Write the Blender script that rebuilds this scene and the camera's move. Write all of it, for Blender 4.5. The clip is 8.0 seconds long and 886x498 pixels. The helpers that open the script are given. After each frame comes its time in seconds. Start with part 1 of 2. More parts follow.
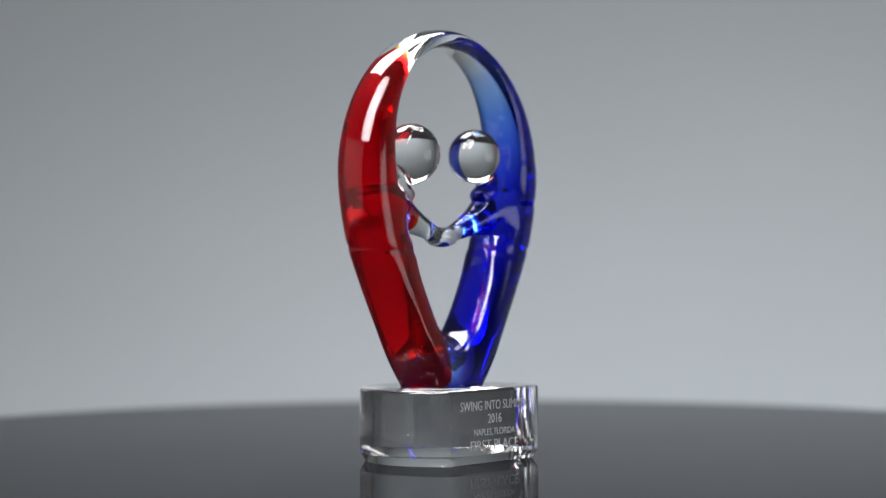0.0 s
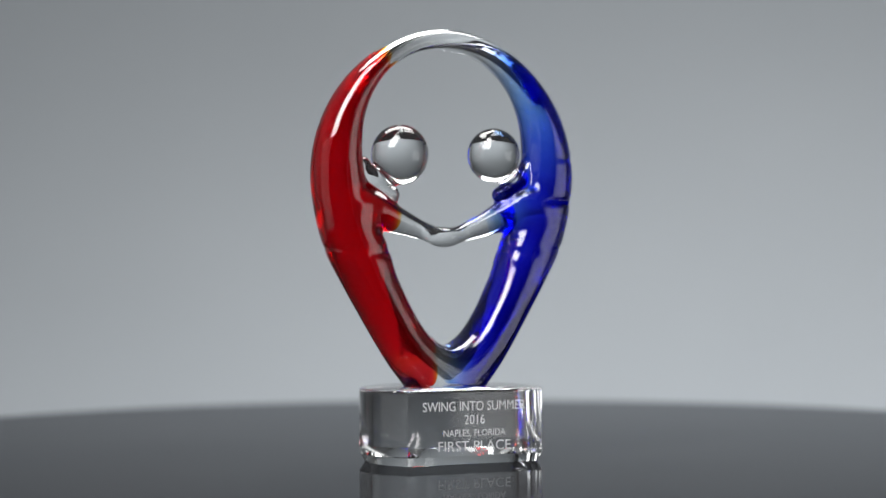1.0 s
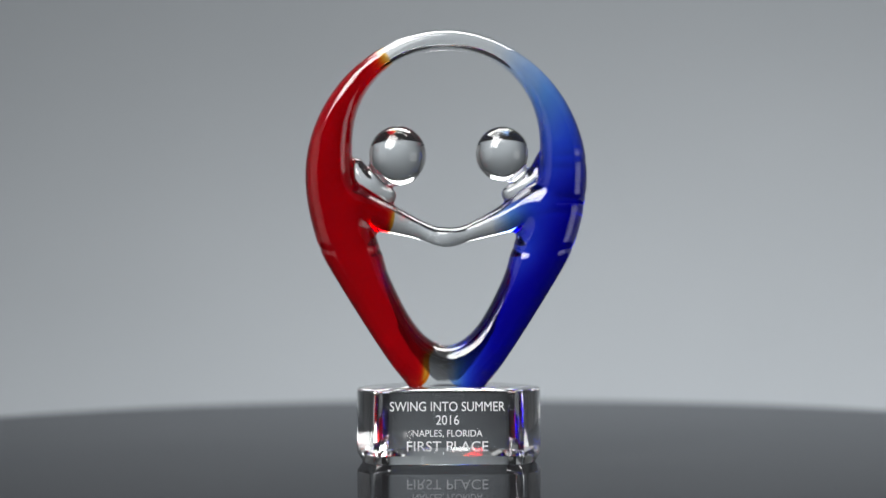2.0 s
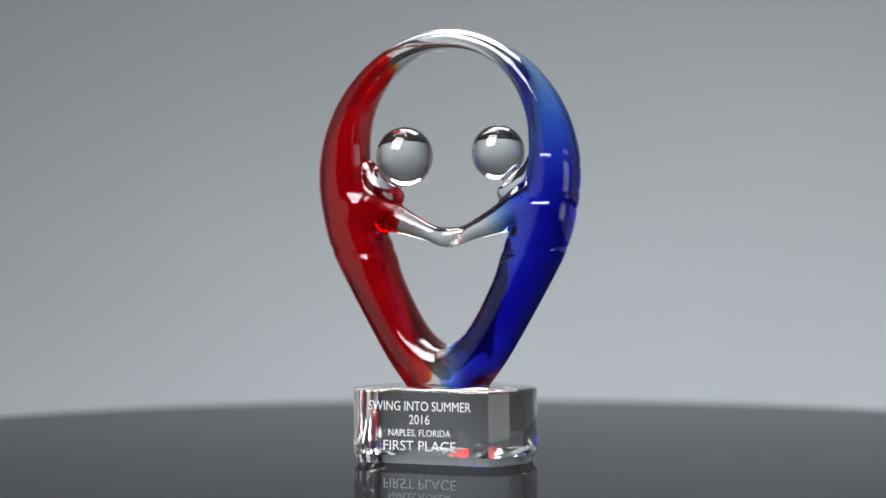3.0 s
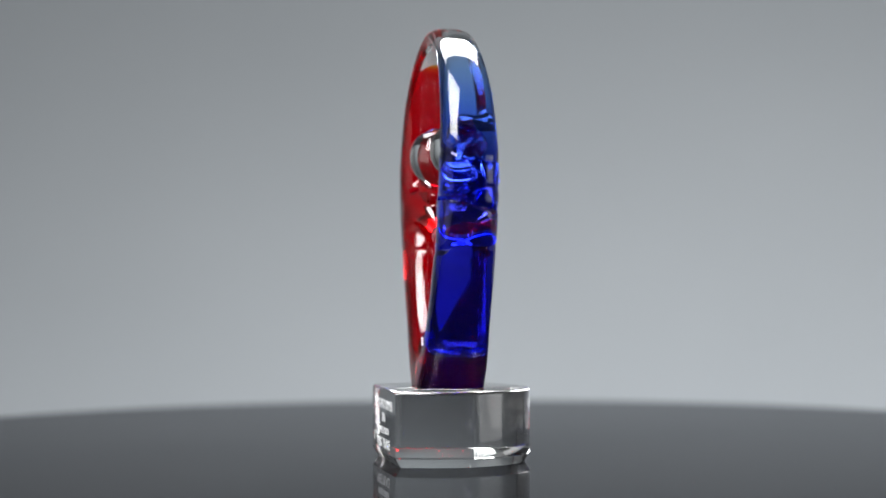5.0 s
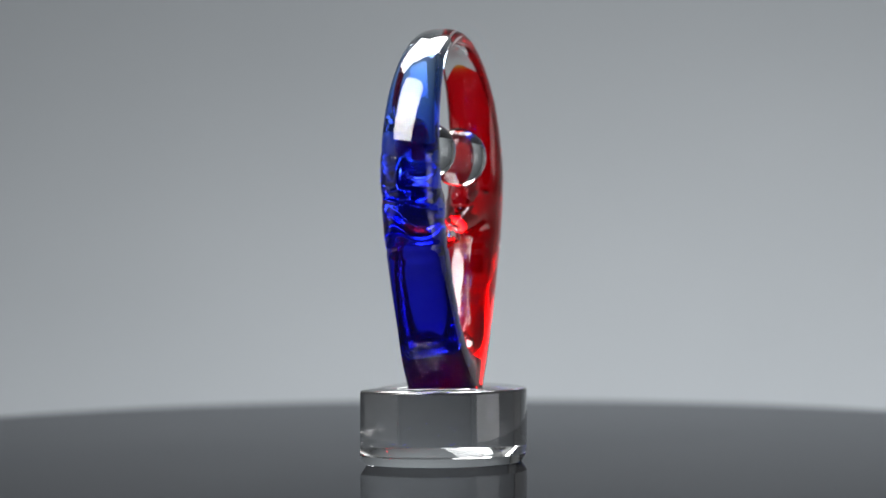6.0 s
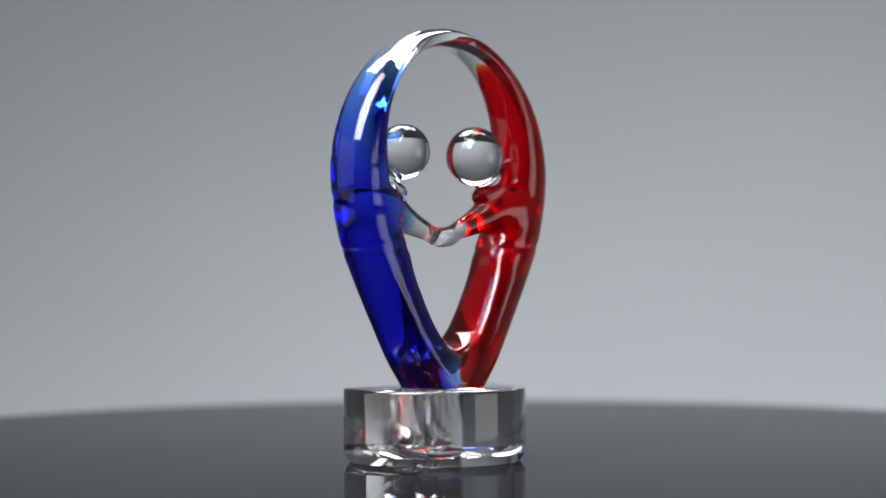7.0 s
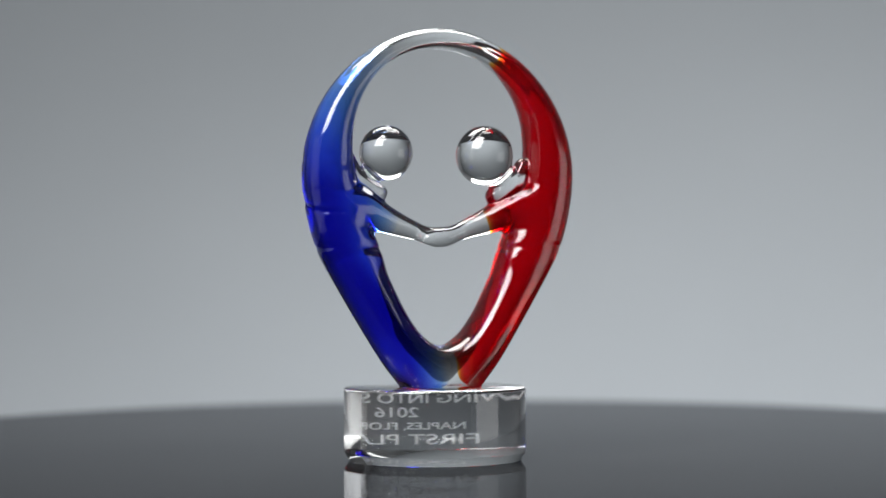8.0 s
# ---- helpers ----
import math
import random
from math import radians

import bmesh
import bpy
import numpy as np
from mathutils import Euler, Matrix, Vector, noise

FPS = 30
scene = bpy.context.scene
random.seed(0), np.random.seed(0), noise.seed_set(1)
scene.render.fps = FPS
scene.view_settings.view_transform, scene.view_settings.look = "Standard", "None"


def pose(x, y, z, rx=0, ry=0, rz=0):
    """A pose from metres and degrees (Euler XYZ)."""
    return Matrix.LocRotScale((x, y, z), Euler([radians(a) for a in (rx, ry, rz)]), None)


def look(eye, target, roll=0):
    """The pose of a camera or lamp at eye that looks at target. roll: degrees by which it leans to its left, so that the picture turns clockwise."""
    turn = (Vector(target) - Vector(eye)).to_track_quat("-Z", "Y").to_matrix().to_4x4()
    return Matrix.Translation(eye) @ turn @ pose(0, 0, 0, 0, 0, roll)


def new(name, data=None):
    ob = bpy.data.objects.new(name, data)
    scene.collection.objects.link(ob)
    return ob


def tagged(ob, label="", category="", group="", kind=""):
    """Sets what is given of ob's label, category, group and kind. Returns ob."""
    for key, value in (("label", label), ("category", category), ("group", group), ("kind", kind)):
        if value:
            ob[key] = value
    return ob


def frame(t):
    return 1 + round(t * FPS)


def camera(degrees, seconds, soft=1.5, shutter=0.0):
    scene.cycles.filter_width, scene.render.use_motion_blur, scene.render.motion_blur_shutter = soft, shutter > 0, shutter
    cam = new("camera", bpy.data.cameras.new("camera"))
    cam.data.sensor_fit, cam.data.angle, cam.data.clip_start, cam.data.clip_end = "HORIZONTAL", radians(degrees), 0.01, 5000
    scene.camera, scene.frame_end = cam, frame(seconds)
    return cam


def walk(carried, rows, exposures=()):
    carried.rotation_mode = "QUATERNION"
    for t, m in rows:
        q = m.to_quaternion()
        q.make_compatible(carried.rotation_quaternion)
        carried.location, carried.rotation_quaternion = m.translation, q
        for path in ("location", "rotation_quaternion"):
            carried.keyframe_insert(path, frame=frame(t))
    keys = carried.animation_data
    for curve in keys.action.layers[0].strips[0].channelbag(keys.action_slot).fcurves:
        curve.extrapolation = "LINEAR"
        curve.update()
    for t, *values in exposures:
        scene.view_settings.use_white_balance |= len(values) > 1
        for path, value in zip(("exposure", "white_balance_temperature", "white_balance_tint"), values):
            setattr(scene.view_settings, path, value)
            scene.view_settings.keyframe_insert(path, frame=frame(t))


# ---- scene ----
# ---- camera ----
cam = camera(22.93, 8.0, soft=1.5)
EYE, AIM = (0.0004, -0.9662, 0.0860), (0.0004, 0.0, 0.0932)
walk(cam, [(0.0, look(EYE, AIM, -0.21)), (8.0, look(EYE, AIM, -0.21))])
cam.data.dof.use_dof = True
cam.data.dof.focus_distance = 0.945
cam.data.dof.aperture_fstop = 5.0

# ---- light: a studio with soft boxes ----
world = bpy.data.worlds.new("studio_world")
scene.world = world
world.use_nodes = True
world.node_tree.nodes["Background"].inputs[0].default_value = (0.5, 0.52, 0.55, 1)
world.node_tree.nodes["Background"].inputs[1].default_value = 0.02


def soft_box(name, eye, target, sx, sy, watts, colour=(1, 1, 1), spread=180):
    data = bpy.data.lights.new(name, "AREA")
    data.shape, data.size, data.size_y = "RECTANGLE", sx, sy
    data.energy, data.color, data.spread = watts, colour, radians(spread)
    ob = new(name, data)
    ob.matrix_world = look(eye, target)
    return ob


soft_box("top_soft_box", (-0.05, 0.42, 1.05), (0, 0, 0.12), 1.1, 0.5, 15, spread=120)
soft_box("left_soft_box", (-0.52, -0.62, 1.05), (0, 0, 0.15), 0.8, 1.1, 17, spread=90)
soft_box("right_side_panel", (1.4, -0.55, 0.02), (0, -0.02, 0.06), 0.9, 0.75, 4.4)
soft_box("left_side_panel", (-1.55, -0.5, 0.15), (0, -0.02, 0.08), 1.5, 1.3, 3.0)
soft_box("backdrop_lamp", (0.15, 0.85, -0.50), (0.12, 2.1, 0.05), 2.6, 0.25, 13.2)
scene.cycles.max_bounces = 24
scene.cycles.glossy_bounces = 24
scene.cycles.transmission_bounces = 24
scene.cycles.transparent_max_bounces = 32


# ---- materials ----
def material(name):
    mat = bpy.data.materials.new(name)
    mat.use_nodes = True
    nt = mat.node_tree
    return mat, nt, nt.nodes["Principled BSDF"]


def noise_mix(nt, a, b, scale, detail=4.0, coord="Object"):
    """A colour between a and b, by a noise of that scale."""
    tc = nt.nodes.new("ShaderNodeTexCoord")
    n = nt.nodes.new("ShaderNodeTexNoise")
    n.inputs["Scale"].default_value, n.inputs["Detail"].default_value = scale, detail
    nt.links.new(tc.outputs[coord], n.inputs["Vector"])
    r = nt.nodes.new("ShaderNodeValToRGB")
    r.color_ramp.elements[0].position, r.color_ramp.elements[1].position = 0.3, 0.7
    r.color_ramp.elements[0].color, r.color_ramp.elements[1].color = (*a, 1), (*b, 1)
    nt.links.new(n.outputs["Fac"], r.inputs["Fac"])
    return r.outputs["Color"], n


def paper_material(name, a, b):
    mat, nt, p = material(name)
    colour, n = noise_mix(nt, a, b, 1.7)
    nt.links.new(colour, p.inputs["Base Color"])
    p.inputs["Roughness"].default_value = 0.9
    p.inputs["Specular IOR Level"].default_value = 0.1
    return mat


def table_material():
    """Polished black acrylic: a dark body under a clear gloss."""
    mat, nt, p = material("black_acrylic")
    colour, n = noise_mix(nt, (0.005, 0.005, 0.0055), (0.008, 0.008, 0.0085), 6.0)
    nt.links.new(colour, p.inputs["Base Color"])
    p.inputs["Roughness"].default_value = 0.5
    p.inputs["Specular IOR Level"].default_value = 0.0
    gloss = nt.nodes.new("ShaderNodeBsdfGlossy")
    gloss.inputs["Roughness"].default_value = 0.02
    gloss.inputs["Color"].default_value = (0.95, 0.97, 1, 1)
    mix = nt.nodes.new("ShaderNodeMixShader")
    # the gloss gathers at grazing angles, and the gain scales it down a little
    fres = nt.nodes.new("ShaderNodeFresnel")
    fres.inputs["IOR"].default_value = 1.055
    gain = nt.nodes.new("ShaderNodeMath")
    gain.operation, gain.inputs[1].default_value = "MULTIPLY", 0.84
    nt.links.new(fres.outputs[0], gain.inputs[0])
    nt.links.new(gain.outputs[0], mix.inputs[0])
    nt.links.new(p.outputs[0], mix.inputs[1])
    nt.links.new(gloss.outputs[0], mix.inputs[2])
    nt.links.new(mix.outputs[0], nt.nodes["Material Output"].inputs["Surface"])
    return mat


def glass_material(name, ior=1.52):
    mat, nt, p = material(name)
    p.inputs["Base Color"].default_value = (0.97, 0.985, 0.98, 1)
    p.inputs["Transmission Weight"].default_value = 1.0
    p.inputs["Roughness"].default_value = 0.0
    p.inputs["IOR"].default_value = ior
    return mat, nt, p


def colour_core_material(name, stops, pigment, milky):
    """Coloured glass inside the clear casing: it bends no light, only filters it; the stain attribute says how densely."""
    mat, nt, p = material(name)
    nt.nodes.remove(p)
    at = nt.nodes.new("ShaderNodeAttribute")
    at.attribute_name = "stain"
    tc = nt.nodes.new("ShaderNodeTexCoord")
    wisp = nt.nodes.new("ShaderNodeTexNoise")
    wisp.inputs["Scale"].default_value, wisp.inputs["Detail"].default_value = 90.0, 3.0
    nt.links.new(tc.outputs["Object"], wisp.inputs["Vector"])
    amount = nt.nodes.new("ShaderNodeMath")
    amount.operation, amount.inputs[1].default_value = "MULTIPLY_ADD", 0.12
    nt.links.new(wisp.outputs["Fac"], amount.inputs[0])
    nt.links.new(at.outputs["Fac"], amount.inputs[2])
    less = nt.nodes.new("ShaderNodeMath")
    less.operation, less.inputs[1].default_value, less.use_clamp = "SUBTRACT", 0.06, True
    nt.links.new(amount.outputs[0], less.inputs[0])
    ramp = nt.nodes.new("ShaderNodeValToRGB")
    els = ramp.color_ramp.elements
    while len(els) < len(stops):
        els.new(0.5)
    for e, (pos, col) in zip(els, stops):
        e.position, e.color = pos, (*col, 1)
    nt.links.new(less.outputs[0], ramp.inputs["Fac"])
    filt = nt.nodes.new("ShaderNodeBsdfTransparent")
    nt.links.new(ramp.outputs["Color"], filt.inputs["Color"])
    # fine pigment in the glass scatters part of the light
    body = nt.nodes.new("ShaderNodeBsdfDiffuse")
    glow = nt.nodes.new("ShaderNodeBsdfTranslucent")
    both = nt.nodes.new("ShaderNodeMixShader")
    both.inputs[0].default_value = 0.5
    for node, slot in ((body, 1), (glow, 2)):
        node.inputs["Color"].default_value = (*pigment, 1)
        nt.links.new(node.outputs[0], both.inputs[slot])
    dense = nt.nodes.new("ShaderNodeMath")
    dense.operation, dense.inputs[1].default_value = "MULTIPLY", milky
    nt.links.new(less.outputs[0], dense.inputs[0])
    mix = nt.nodes.new("ShaderNodeMixShader")
    nt.links.new(dense.outputs[0], mix.inputs[0])
    nt.links.new(filt.outputs[0], mix.inputs[1])
    nt.links.new(both.outputs[0], mix.inputs[2])
    nt.links.new(mix.outputs[0], nt.nodes["Material Output"].inputs["Surface"])
    return mat


def frosted_material():
    """Sandblasted glass: white, and it lets half of its light through."""
    mat, nt, p = material("sandblasted_frost")
    colour, n = noise_mix(nt, (0.70, 0.71, 0.72), (0.82, 0.83, 0.84), 900.0, 2.0)
    nt.links.new(colour, p.inputs["Base Color"])
    p.inputs["Roughness"].default_value = 0.8
    p.inputs["Specular IOR Level"].default_value = 0.1
    through_light = nt.nodes.new("ShaderNodeBsdfTranslucent")
    nt.links.new(colour, through_light.inputs["Color"])
    mix = nt.nodes.new("ShaderNodeMixShader")
    mix.inputs[0].default_value = 0.52
    nt.links.new(p.outputs[0], mix.inputs[1])
    nt.links.new(through_light.outputs[0], mix.inputs[2])
    nt.links.new(mix.outputs[0], nt.nodes["Material Output"].inputs["Surface"])
    return mat


BACKDROP = paper_material("grey_backdrop_paper", (0.49, 0.525, 0.555), (0.52, 0.555, 0.585))
WHITE = paper_material("white_studio_paint", (0.74, 0.75, 0.76), (0.8, 0.8, 0.8))
STUDIO = paper_material("dark_studio_paint", (0.07, 0.07, 0.072), (0.09, 0.09, 0.09))
TABLE = table_material()
CRYSTAL = glass_material("clear_crystal")[0]
ART_GLASS = glass_material("clear_art_glass", 1.5)[0]
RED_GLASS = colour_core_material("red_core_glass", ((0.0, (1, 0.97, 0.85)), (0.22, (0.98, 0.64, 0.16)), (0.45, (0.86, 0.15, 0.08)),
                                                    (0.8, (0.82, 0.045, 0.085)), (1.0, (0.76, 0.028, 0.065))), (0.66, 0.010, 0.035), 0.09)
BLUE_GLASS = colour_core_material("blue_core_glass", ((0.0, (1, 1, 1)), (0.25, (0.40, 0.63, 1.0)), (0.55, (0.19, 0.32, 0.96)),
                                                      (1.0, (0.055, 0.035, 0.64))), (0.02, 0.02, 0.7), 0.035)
FROST = frosted_material()


# ---- building helpers ----
def mesh_of(name, bm, mat, smooth=False, fix_normals=True):
    if fix_normals:
        bmesh.ops.recalc_face_normals(bm, faces=bm.faces)
    me = bpy.data.meshes.new(name)
    bm.to_mesh(me)
    bm.free()
    me.materials.append(mat)
    if smooth:
        me.polygons.foreach_set("use_smooth", [len(p.vertices) == 4 for p in me.polygons])
    return me


def part(name, bm, mat, parent, label="", smooth=False, fix_normals=True):
    ob = new(name, mesh_of(name, bm, mat, smooth, fix_normals))
    ob.parent = parent
    return tagged(ob, label)


def loft(rings, caps=True):
    """A closed skin over rings of points, all of one length."""
    bm = bmesh.new()
    rows = [[bm.verts.new(p) for p in ring] for ring in rings]
    n = len(rows[0])
    for lo, hi in zip(rows, rows[1:]):
        for i in range(n):
            bm.faces.new((lo[i], lo[(i + 1) % n], hi[(i + 1) % n], hi[i]))
    if caps:
        bm.faces.new(rows[0][::-1])
        bm.faces.new(rows[-1])
    return bm


def box_bm(x0, x1, y0, y1, z0, z1):
    bm = bmesh.new()
    bmesh.ops.create_cube(bm, size=1)
    for v in bm.verts:
        v.co = ((x0 + x1) / 2 + v.co.x * (x1 - x0), (y0 + y1) / 2 + v.co.y * (y1 - y0), (z0 + z1) / 2 + v.co.z * (z1 - z0))
    return bm


def setting(name, bm, mat, label, category, smooth=False):
    return tagged(new(name, mesh_of(name, bm, mat, smooth)), label, category, kind="structure")


# ---- the studio ----
FLOOR = -0.75


def build_studio():
    setting("floor", box_bm(-2.6, 2.6, -2.6, 2.4, FLOOR - 0.1, FLOOR), STUDIO, "grey painted studio floor", "floor")
    setting("wall_north", box_bm(-2.6, 2.6, 2.4, 2.5, FLOOR, 2.2), STUDIO, "grey painted wall behind the paper backdrop", "wall")
    setting("wall_south", box_bm(-2.6, 2.6, -2.7, -2.6, FLOOR, 2.2), STUDIO, "grey painted studio wall", "wall")
    setting("wall_east", box_bm(2.6, 2.7, -2.7, 2.5, FLOOR, 2.2), WHITE, "white painted studio wall", "wall")
    setting("wall_west", box_bm(-2.7, -2.6, -2.7, 2.5, FLOOR, 2.2), WHITE, "white painted studio wall", "wall")
    setting("ceiling", box_bm(-2.7, 2.7, -2.7, 2.5, 2.2, 2.3), WHITE, "white painted studio ceiling", "ceiling")
    # paper sweep: from the floor up the wall in one curve
    prof = [(1.25, FLOOR + 0.010)]
    for i in range(13):
        a = radians(90 * i / 12)
        prof.append((1.6 + 0.5 * math.sin(a), FLOOR + 0.510 - 0.5 * math.cos(a)))
    prof.append((2.1, 2.0))
    sheet = prof + [(y + 0.003, z - 0.005) for y, z in prof[::-1]]
    bm = loft([[(x, y, z) for y, z in sheet] for x in (-2.2, 2.2)], caps=False)
    setting("backdrop", bm, BACKDROP, "smooth mid grey seamless paper backdrop", "backdrop")


def disc_rings(r, z0, z1, bevel, n=160):
    """Rings of a disc whose two rims are rounded."""
    rings = []
    for z, s in ((z0, 1), (z1, -1)):
        arc = []
        for i in range(5):
            a = radians(90 * i / 4)
            arc.append((r - bevel * (1 - math.sin(a)), z + s * bevel * (1 - math.cos(a))))
        rings += arc if s > 0 else arc[::-1]
    return [[(rr * math.cos(2 * math.pi * k / n), rr * math.sin(2 * math.pi * k / n), zz) for k in range(n)] for rr, zz in rings]


def build_table():
    table = new("round_table")
    table.location = (0.014, 0.097, 0)
    tagged(table, "round table with a polished black acrylic top", "table")
    part("tabletop", loft(disc_rings(0.328, -0.012, 0.0, 0.0015)), TABLE, table, "glossy black round top", True)
    part("column", loft(disc_rings(0.03, FLOOR + 0.0201, -0.0121, 0.002, 32)), STUDIO, table, "", True)
    part("foot", loft(disc_rings(0.22, FLOOR + 0.0001, FLOOR + 0.02, 0.004, 64)), STUDIO, table, "", True)


# ---- the award ----
BASE_R, FLAT, BASE_H = 0.0404, 0.0242, 0.0323


def flat_round(inset, z, n=120):
    """Outline of the block at height z: a circle with one side cut flat, drawn in by inset."""
    r, flat = BASE_R - inset, FLAT - inset
    half = math.asin(math.sqrt(1 - (flat / r) ** 2))
    a0, a1 = -math.pi / 2 + half, 1.5 * math.pi - half
    return [(r * math.cos(a0 + (a1 - a0) * i / n), r * math.sin(a0 + (a1 - a0) * i / n), z) for i in range(n + 1)]


def build_base(award):
    # a cut chamfer below, a small rolled edge above
    rim = [(0.0015 * (1 - math.cos(radians(18 * i))), BASE_H - 0.0015 * (1 - math.sin(radians(18 * i)))) for i in range(6)]
    bm = loft([flat_round(0.0024, 0.0), flat_round(0.0002, 0.0036), flat_round(0.0, 0.0038)] + [flat_round(i, z) for i, z in rim])
    bmesh.ops.recalc_face_normals(bm, faces=bm.faces)
    bm.normal_update()
    for e in bm.edges:
        e.smooth = e.calc_face_angle() < 0.35
    base = part("crystal_base", bm, CRYSTAL, award, "clear crystal drum block with one flat polished face", fix_normals=False)
    base.data.polygons.foreach_set("use_smooth", [True] * len(base.data.polygons))
    for text, z, width, height in (("SWING INTO SUMMER", 0.0252, 0.0495, 0.0041), ("2016", 0.0194, 0.0099, 0.0041),
                                   ("NAPLES, FLORIDA", 0.0137, 0.030, 0.0029), ("FIRST PLACE", 0.0081, 0.035, 0.0043)):
        curve = bpy.data.curves.new("engraved_line", "FONT")
        curve.body, curve.align_x, curve.extrude, curve.offset = text, "CENTER", 0.00004, 0.0
        curve.resolution_u = 4
        temp = bpy.data.objects.new("engraved_line", curve)
        me = bpy.data.meshes.new_from_object(temp)
        bpy.data.objects.remove(temp)
        co = np.array([v.co[:] for v in me.vertices])
        lo, hi = co.min(0), co.max(0)
        caps = 0.70
        base_y = 0.0 if "," in text else lo[1]
        for v in me.vertices:
            v.co = ((v.co.x - (lo[0] + hi[0]) / 2) / (hi[0] - lo[0]) * width - 0.0005, -FLAT - 0.00006 + v.co.z,
                    z - height / 2 + (v.co.y - base_y) / caps * height)
        me.materials.clear()
        me.materials.append(FROST)
        line = new("engraved_line", me)
        line.parent = base
        tagged(line, "white frosted engraved capital letters" if text != "2016" else "white frosted engraved year")
    return base


def curve_through(pts, per=10):
    """A closed Catmull-Rom line through pts."""
    p = np.array(pts, float)
    t = np.linspace(0, 1, per, endpoint=False)[:, None]
    out = []
    for i in range(len(p)):
        a, b, c, d = p[i - 1], p[i], p[(i + 1) % len(p)], p[(i + 2) % len(p)]
        out.append(0.5 * (2 * b + (c - a) * t + (2 * a - 5 * b + 4 * c - d) * t ** 2 + (3 * b - a - 3 * c + d) * t ** 3))
    return np.concatenate(out)


def inside_distance(poly, gx, gz):
    """Distance to the closed line poly, positive inside."""
    best, wind = np.full(gx.shape, 9.0), np.zeros(gx.shape, bool)
    for (x0, z0), (x1, z1) in zip(poly, np.roll(poly, -1, 0)):
        dx, dz = x1 - x0, z1 - z0
        t = np.clip(((gx - x0) * dx + (gz - z0) * dz) / (dx * dx + dz * dz + 1e-18), 0, 1)
        best = np.minimum(best, (gx - x0 - t * dx) ** 2 + (gz - z0 - t * dz) ** 2)
        if z0 != z1:
            wind ^= ((z0 > gz) != (z1 > gz)) & (gx < (x1 - x0) * (gz - z0) / (z1 - z0) + x0)
    return np.where(wind, 1, -1) * np.sqrt(best)


def soft_min(a, b, k):
    h = np.clip(0.5 + 0.5 * (b - a) / k, 0, 1)
    return b + (a - b) * h - k * h * (1 - h)


def tube(pts, x, y, z, flat=1.0):
    """Distance to a round tube along a smooth line through (x, y, z, radius) points; flat squeezes it in depth."""
    p = np.array([pts[0]] + list(pts) + [pts[-1]], float)
    line = []
    for a, b, c, d in zip(p, p[1:], p[2:], p[3:]):
        t = np.linspace(0, 1, 7, endpoint=False)[:, None]
        line.append(0.5 * (2 * b + (c - a) * t + (2 * a - 5 * b + 4 * c - d) * t ** 2 + (3 * b - a - 3 * c + d) * t ** 3))
    line = np.concatenate(line + [p[-1:]])
    out = np.full(x.shape, 1.0)
    lo, hi = line[:, :3].min(0) - 0.03, line[:, :3].max(0) + 0.03
    near = (x > lo[0]) & (x < hi[0]) & (z > lo[2]) & (z < hi[2])
    px, py, pz = x[near], y[near], z[near]
    best = np.full(px.shape, 1.0)
    for a, b in zip(line, line[1:]):
        d = (b - a)[:3]
        t = np.clip(((px - a[0]) * d[0] + (py - a[1]) * d[1] + (pz - a[2]) * d[2]) / (d @ d), 0, 1)
        best = np.minimum(best, np.sqrt((px - a[0] - t * d[0]) ** 2 + ((py - a[1] - t * d[1]) * flat) ** 2 + (pz - a[2] - t * d[2]) ** 2)
                          - (a[3] + t * (b[3] - a[3])))
    out[near] = best
    return out


def ball(c, r, x, y, z):
    q = np.sqrt(((x - c[0]) / r[0]) ** 2 + ((y - c[1]) / r[1]) ** 2 + ((z - c[2]) / r[2]) ** 2)
    return (q - 1) * min(r)


def arch(cz, half_width, rise, power, n=9):
    """The upper quarter of an egg shape, from the crown down to its widest height."""
    out = []
    for i in range(n + 1):
        a = math.pi / 2 * i / n
        out.append((half_width * math.sin(a) ** (2 / power), cz + rise * math.cos(a) ** (2 / power)))
    return out


# half outlines of the hoop, from the crown down: half width and height
OUTER = arch(0.1268, 0.0627, 0.0643, 1.92) + [(0.0620, 0.1160), (0.0597, 0.1043), (0.0555, 0.0916), (0.0484, 0.0790), (0.0406, 0.0664),
                                              (0.0325, 0.0538), (0.0238, 0.0411), (0.0167, 0.0325), (0.0100, 0.0250), (0.0, 0.0230)]
INNER = arch(0.1394, 0.0417, 0.0429, 2.12) + [(0.0412, 0.1295), (0.0385, 0.1169), (0.0338, 0.1043), (0.0292, 0.0942), (0.0264, 0.0841),
                                              (0.0238, 0.0780), (0.0178, 0.0660), (0.0100, 0.0555), (0.0, 0.0507)]
DEPTH = [(0.0, 0.0158), (0.0325, 0.0154), (0.06, 0.0136), (0.095, 0.0128), (0.13, 0.0125), (0.16, 0.0111), (0.18, 0.0095), (0.2, 0.0082)]
SCALE = 0.995
RED_HEAD, BLUE_HEAD = (-0.0216, 0.0, 0.1352), (0.0250, 0.0, 0.1358)


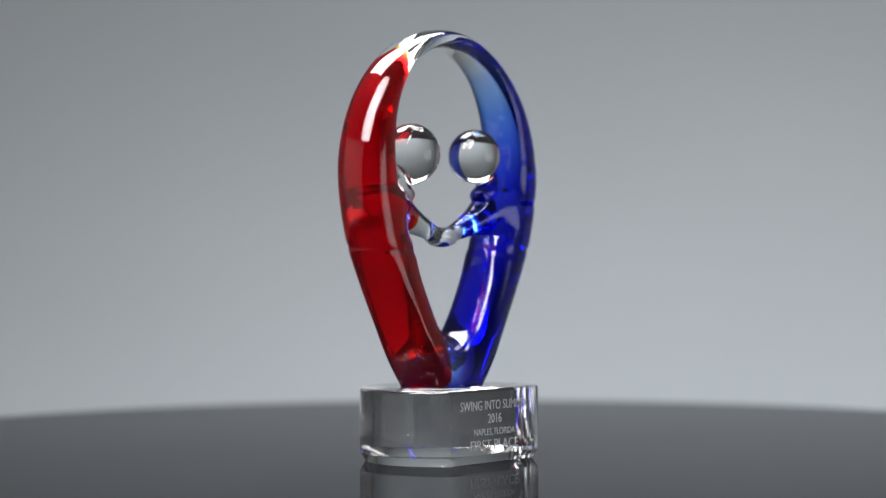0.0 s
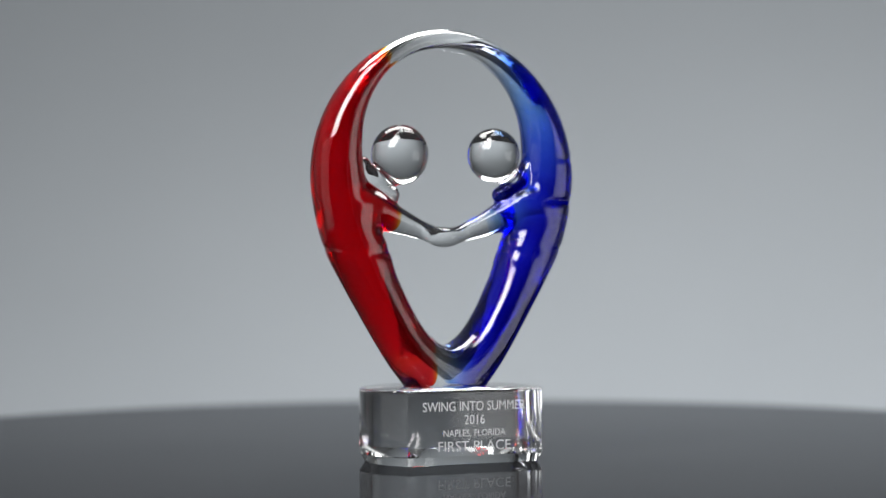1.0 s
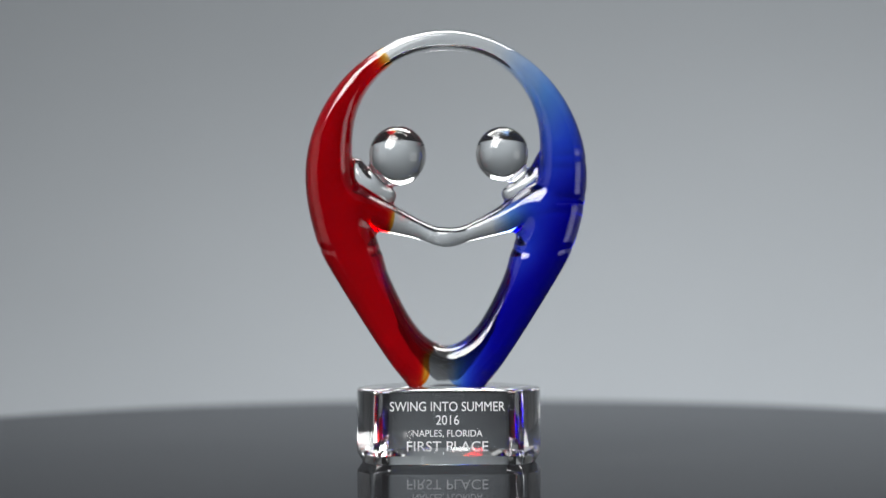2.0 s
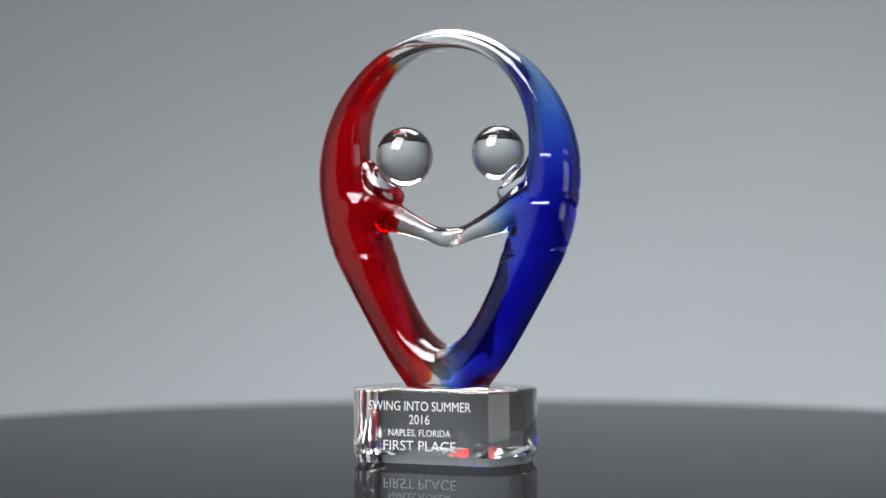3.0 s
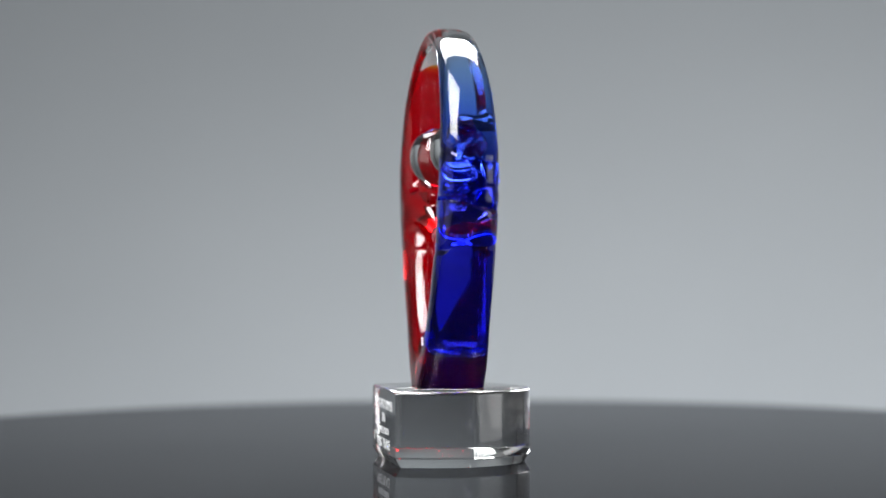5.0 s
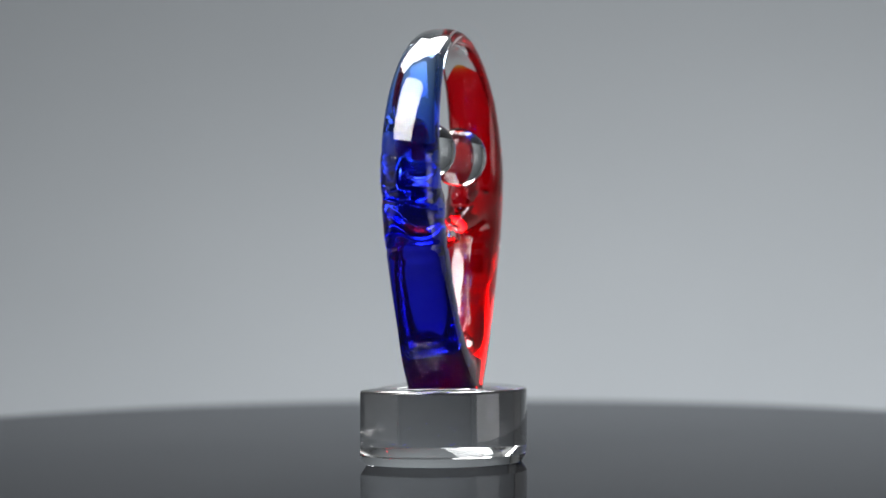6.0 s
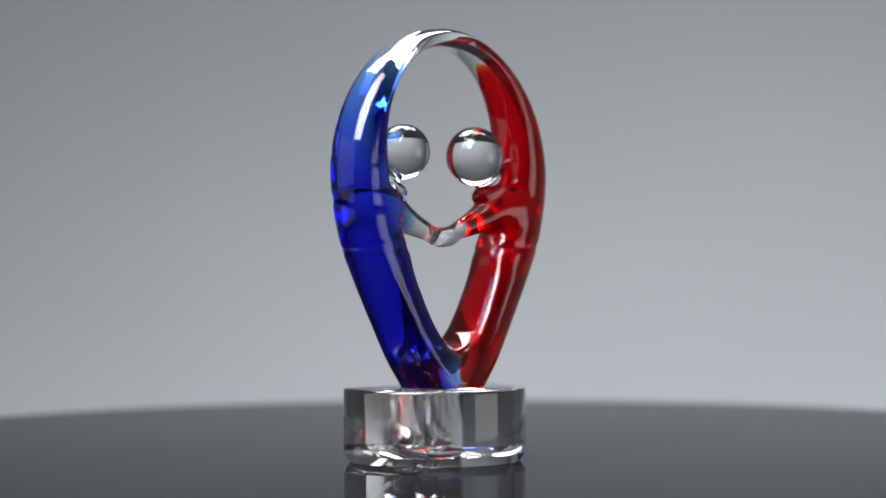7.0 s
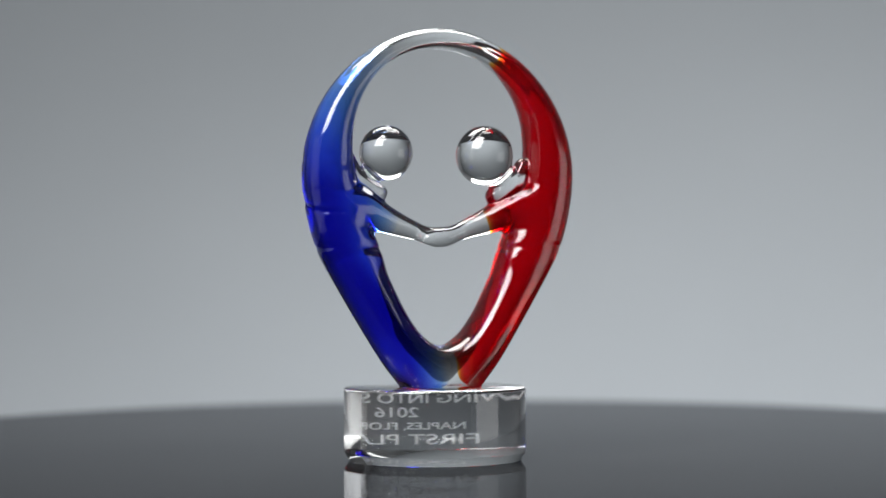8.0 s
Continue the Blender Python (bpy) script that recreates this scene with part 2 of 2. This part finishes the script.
def mirrored(half):
    p = curve_through(half + [(-x, z) for x, z in half[-2:0:-1]], 12)
    # even steps, then fair the line without shrinking it
    step = np.r_[0, np.cumsum(np.linalg.norm(np.roll(p, -1, 0) - p, axis=1))]
    q = np.vstack([p, p[:1]])
    at = np.linspace(0, step[-1], 240, endpoint=False)
    p = np.stack([np.interp(at, step, q[:, i]) for i in (0, 1)], 1)
    for k in (0.5, -0.51) * 90:
        p = p + k * ((np.roll(p, 1, 0) + np.roll(p, -1, 0)) / 2 - p)
    return p


def hoop_field(x, y, z):
    gx, gz = x[:, 0, :], z[:, 0, :]
    do, di = inside_distance(mirrored(OUTER), gx, gz), -inside_distance(mirrored(INNER), gx, gz)
    w = np.maximum((do + di) / 2, 0.003)
    u = ((do - di) / 2 / w)[:, None, :]
    b = np.interp(z, [d[0] for d in DEPTH], [d[1] for d in DEPTH])
    # the faces are flatter towards the foot
    n = np.interp(z, [0.03, 0.07, 0.11], [3.1, 2.7, 2.5])
    q = (np.abs(u) ** n + np.abs(y / b) ** n) ** (1 / n)
    return (q - 1) * np.minimum(w[:, None, :], b)


def limbs_field(x, y, z):
    """Arms that meet in the middle, the shoulder rolls and the two round heads."""
    red_arm = tube([(-0.040, 0, 0.1130, 0.0095), (-0.0250, 0, 0.1070, 0.0062), (-0.0127, -0.0006, 0.1024, 0.0042),
                    (-0.0045, -0.0016, 0.0995, 0.0036), (0.0015, -0.0024, 0.0988, 0.0037), (0.0060, -0.0022, 0.0996, 0.0018)], x, y, z, 0.85)
    blue_arm = tube([(0.040, 0, 0.1130, 0.0095), (0.0260, 0, 0.1068, 0.0062), (0.0127, 0.0006, 0.1018, 0.0041),
                     (0.0045, 0.0016, 0.0992, 0.0035), (-0.0020, 0.0024, 0.0988, 0.0036), (-0.0065, 0.0022, 0.1002, 0.0018)], x, y, z, 0.85)
    arm = soft_min(red_arm, blue_arm, 0.0045)
    rolls = np.minimum(tube([(-0.0400, 0, 0.1310, 0.0034), (-0.0352, 0, 0.1218, 0.0054), (-0.0262, 0, 0.1172, 0.0040)], x, y, z, 0.8),
                       tube([(0.0428, 0, 0.1340, 0.0028), (0.0388, 0, 0.1237, 0.0048), (0.0282, 0, 0.1180, 0.0036)], x, y, z, 0.8))
    necks = np.minimum(tube([(-0.0280, 0, 0.1275, 0.0060), (-0.0345, 0, 0.1225, 0.0050)], x, y, z),
                       tube([(0.0310, 0, 0.1275, 0.0045), (0.0372, 0, 0.1228, 0.0038)], x, y, z))
    rolls = soft_min(rolls, necks, 0.0015)
    heads = np.minimum(ball(RED_HEAD, (0.0128, 0.0130, 0.0134), x, y, z), ball(BLUE_HEAD, (0.0118, 0.0120, 0.0122), x, y, z))
    return arm, rolls, heads


def sculpture_field(x, y, z, hoop, limbs):
    arm, rolls, heads = limbs
    # tool creases that run across the inner side of each limb
    crease = 0
    for level, lean, deep in ((0.0935, 0.10, 0.0005), (0.1150, -0.12, 0.0006), (0.1215, 0.06, 0.0009), (0.1335, -0.18, 0.0008)):
        crease = crease + deep * np.exp(-((z - level - lean * y - 0.0006 * np.sin(y * 300 + level * 900)) / 0.0014) ** 2)
    hoop = hoop + crease * smooth_step((0.044 - np.abs(x)) / 0.005) * smooth_step((np.abs(x) - 0.018) / 0.004)
    # narrow jack lines round the outer side; the blue limb has more of them
    for level, lean, deep, blue_only in ((0.0940, 0.12, 0.0005, False), (0.1120, -0.16, 0.0008, True), (0.1175, 0.10, 0.0005, True),
                                         (0.1315, -0.20, 0.0004, True)):
        line = deep * np.exp(-((z - level - lean * y - 0.0007 * np.sin(y * 240 + level * 700)) / 0.0009) ** 2)
        side = x if blue_only else np.abs(x)
        hoop = hoop + line * smooth_step((side - 0.040) / 0.010)
    body = soft_min(hoop, arm, 0.0045)
    body = soft_min(body, soft_min(rolls, heads, 0.0025), 0.0014)
    return np.maximum(body, (BASE_H - 0.0002) / SCALE - z)


def skin(field, origin, step):
    """Surface nets: vertices and quads of the zero level of a field on a grid."""
    inside = field < 0
    nx, ny, nz = field.shape
    total, count = np.zeros((nx - 1, ny - 1, nz - 1, 3)), np.zeros((nx - 1, ny - 1, nz - 1))
    corners = [(i, j, k) for i in (0, 1) for j in (0, 1) for k in (0, 1)]
    cut = lambda a, c: a[c[0]:c[0] + nx - 1, c[1]:c[1] + ny - 1, c[2]:c[2] + nz - 1]
    for p in corners:
        for axis in range(3):
            if p[axis]:
                continue
            q = tuple(v + (i == axis) for i, v in enumerate(p))
            a, b = cut(field, p), cut(field, q)
            m = (a < 0) != (b < 0)
            t = np.where(m, a / np.where(m, a - b, 1), 0)
            for i in range(3):
                total[..., i] += np.where(m, p[i] + (t if i == axis else 0), 0)
            count += m
    cells = np.argwhere(count > 0)
    ids = np.full(count.shape, -1)
    ids[tuple(cells.T)] = np.arange(len(cells))
    verts = (cells + total[tuple(cells.T)] / count[tuple(cells.T)][:, None]) * step + origin
    quads = []
    for axis in range(3):
        a = [slice(None)] * 3
        b = [slice(None)] * 3
        a[axis], b[axis] = slice(0, -1), slice(1, None)
        sa, sb = inside[tuple(a)], inside[tuple(b)]
        e = np.argwhere(sa != sb)
        e = e[(e[:, (axis + 1) % 3] > 0) & (e[:, (axis + 2) % 3] > 0)]
        flip = sa[tuple(e.T)]
        du, dv = np.zeros(3, int), np.zeros(3, int)
        du[(axis + 1) % 3], dv[(axis + 2) % 3] = 1, 1
        f = np.stack([ids[tuple((e - du - dv).T)], ids[tuple((e - dv).T)], ids[tuple(e.T)], ids[tuple((e - du).T)]], 1)
        f[~flip] = f[~flip][:, ::-1]
        quads.append(f)
    return verts, np.concatenate(quads)


def smooth_step(t):
    t = np.clip(t, 0, 1)
    return t * t * (3 - 2 * t)


def net_mesh(name, field, origin, step, mat, floor):
    """The smooth skin of a field as a mesh; the net is relaxed a little along itself, but for its flat foot."""
    verts, quads = skin(field, origin, step)
    for _ in range(5):
        acc, cnt = np.zeros_like(verts), np.zeros(len(verts))
        for i in range(4):
            for j in (quads[:, (i + 1) % 4], quads[:, i - 1]):
                np.add.at(acc, quads[:, i], verts[j])
                np.add.at(cnt, quads[:, i], 1)
        sharp = verts[:, 2] < floor
        verts = np.where(sharp[:, None], verts, verts * 0.5 + 0.5 * acc / cnt[:, None])
    me = bpy.data.meshes.new(name)
    me.from_pydata((verts * SCALE).tolist(), [], quads.tolist())
    me.polygons.foreach_set("use_smooth", [True] * len(me.polygons))
    me.materials.append(mat)
    return me, verts


LEVELS = [0.03, 0.065, 0.09, 0.11, 0.125, 0.165, 0.19]
RED_EDGE = [0.0085, 0.0095, 0.0225, 0.0240, 0.0265, 0.0255, 0.0215]
BLUE_EDGE = [0.0004, 0.004, 0.019, 0.0215, 0.024, 0.025, 0.0205]


def build_sculpture(award):
    step = 0.00065
    origin = np.array((-0.068, -0.019, 0.029))
    size = (211, 60, 254)
    x, y, z = np.meshgrid(*[origin[i] + step * np.arange(size[i]) for i in range(3)], indexing="ij")
    hoop, limbs = hoop_field(x, y, z), limbs_field(x, y, z)
    me, verts = net_mesh("glass_sculpture", sculpture_field(x, y, z, hoop, limbs), origin, step, ART_GLASS, BASE_H + 0.0012)
    ob = new("glass_sculpture", me)
    ob.parent = award
    ob.location = (-0.0008, 0.0045, 0)
    tagged(ob, "looped clear art glass with red and blue colour melted inside and two clear balls")
    # the colour cores, just under the clear skin
    inner = soft_min(hoop, limbs[0], 0.006) + 0.0005
    inner = np.maximum(inner, (BASE_H + 0.0006) / SCALE - z)
    wave = 0.0007 * np.sin(y * 420) + 0.0006 * np.sin(z * 260 + 1.0)
    red_cut = x + np.interp(z, LEVELS, RED_EDGE) + wave
    blue_cut = np.interp(z, LEVELS, BLUE_EDGE) - x + wave
    for name, cut, mat, label in (("red_core", red_cut, RED_GLASS, "deep red glass with an amber edge"),
                                  ("blue_core", blue_cut, BLUE_GLASS, "cobalt blue glass fading to clear")):
        # towards the crown the red runs out in a point
        taper = 0.0034 * (1 - smooth_step(-cut / 0.016)) * smooth_step((z - 0.145) / 0.02) if name == "red_core" else 0.0
        core = -soft_min(-(inner + taper), -cut, 0.006)
        me, v = net_mesh(name, core, origin, step, mat, BASE_H + 0.0018)
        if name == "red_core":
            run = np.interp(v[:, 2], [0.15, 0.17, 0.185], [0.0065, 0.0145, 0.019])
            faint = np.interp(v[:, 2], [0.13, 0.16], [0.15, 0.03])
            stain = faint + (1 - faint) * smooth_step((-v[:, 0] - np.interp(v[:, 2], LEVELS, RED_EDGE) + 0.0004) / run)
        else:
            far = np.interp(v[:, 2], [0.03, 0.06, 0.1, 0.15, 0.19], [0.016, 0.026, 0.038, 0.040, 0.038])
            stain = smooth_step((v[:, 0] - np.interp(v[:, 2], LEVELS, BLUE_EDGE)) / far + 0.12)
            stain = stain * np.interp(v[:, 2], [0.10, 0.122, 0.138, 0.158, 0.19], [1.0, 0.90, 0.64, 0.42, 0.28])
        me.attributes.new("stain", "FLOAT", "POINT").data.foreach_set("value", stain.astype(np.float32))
        part_ob = new(name, me)
        part_ob.parent = ob
        tagged(part_ob, label)
    return ob


def build_award():
    award = tagged(new("glass_award"), "red and blue art glass award on an engraved clear crystal base", "award")
    build_base(award)
    build_sculpture(award)
    return award


build_studio()
build_table()
AWARD = build_award()


def motions():
    """The award turns evenly about an axis a little off its own middle."""
    rows = []
    for i in range(17):
        t = i * 0.5
        a = 52.64 - 26.47 * t
        c, s = math.cos(radians(a)), math.sin(radians(a))
        rows.append((t, pose(0.0027 * c + 0.0026 * s, 0.0027 * s - 0.0026 * c, 0.0001, 0, 0, a)))
    walk(AWARD, rows)


motions()
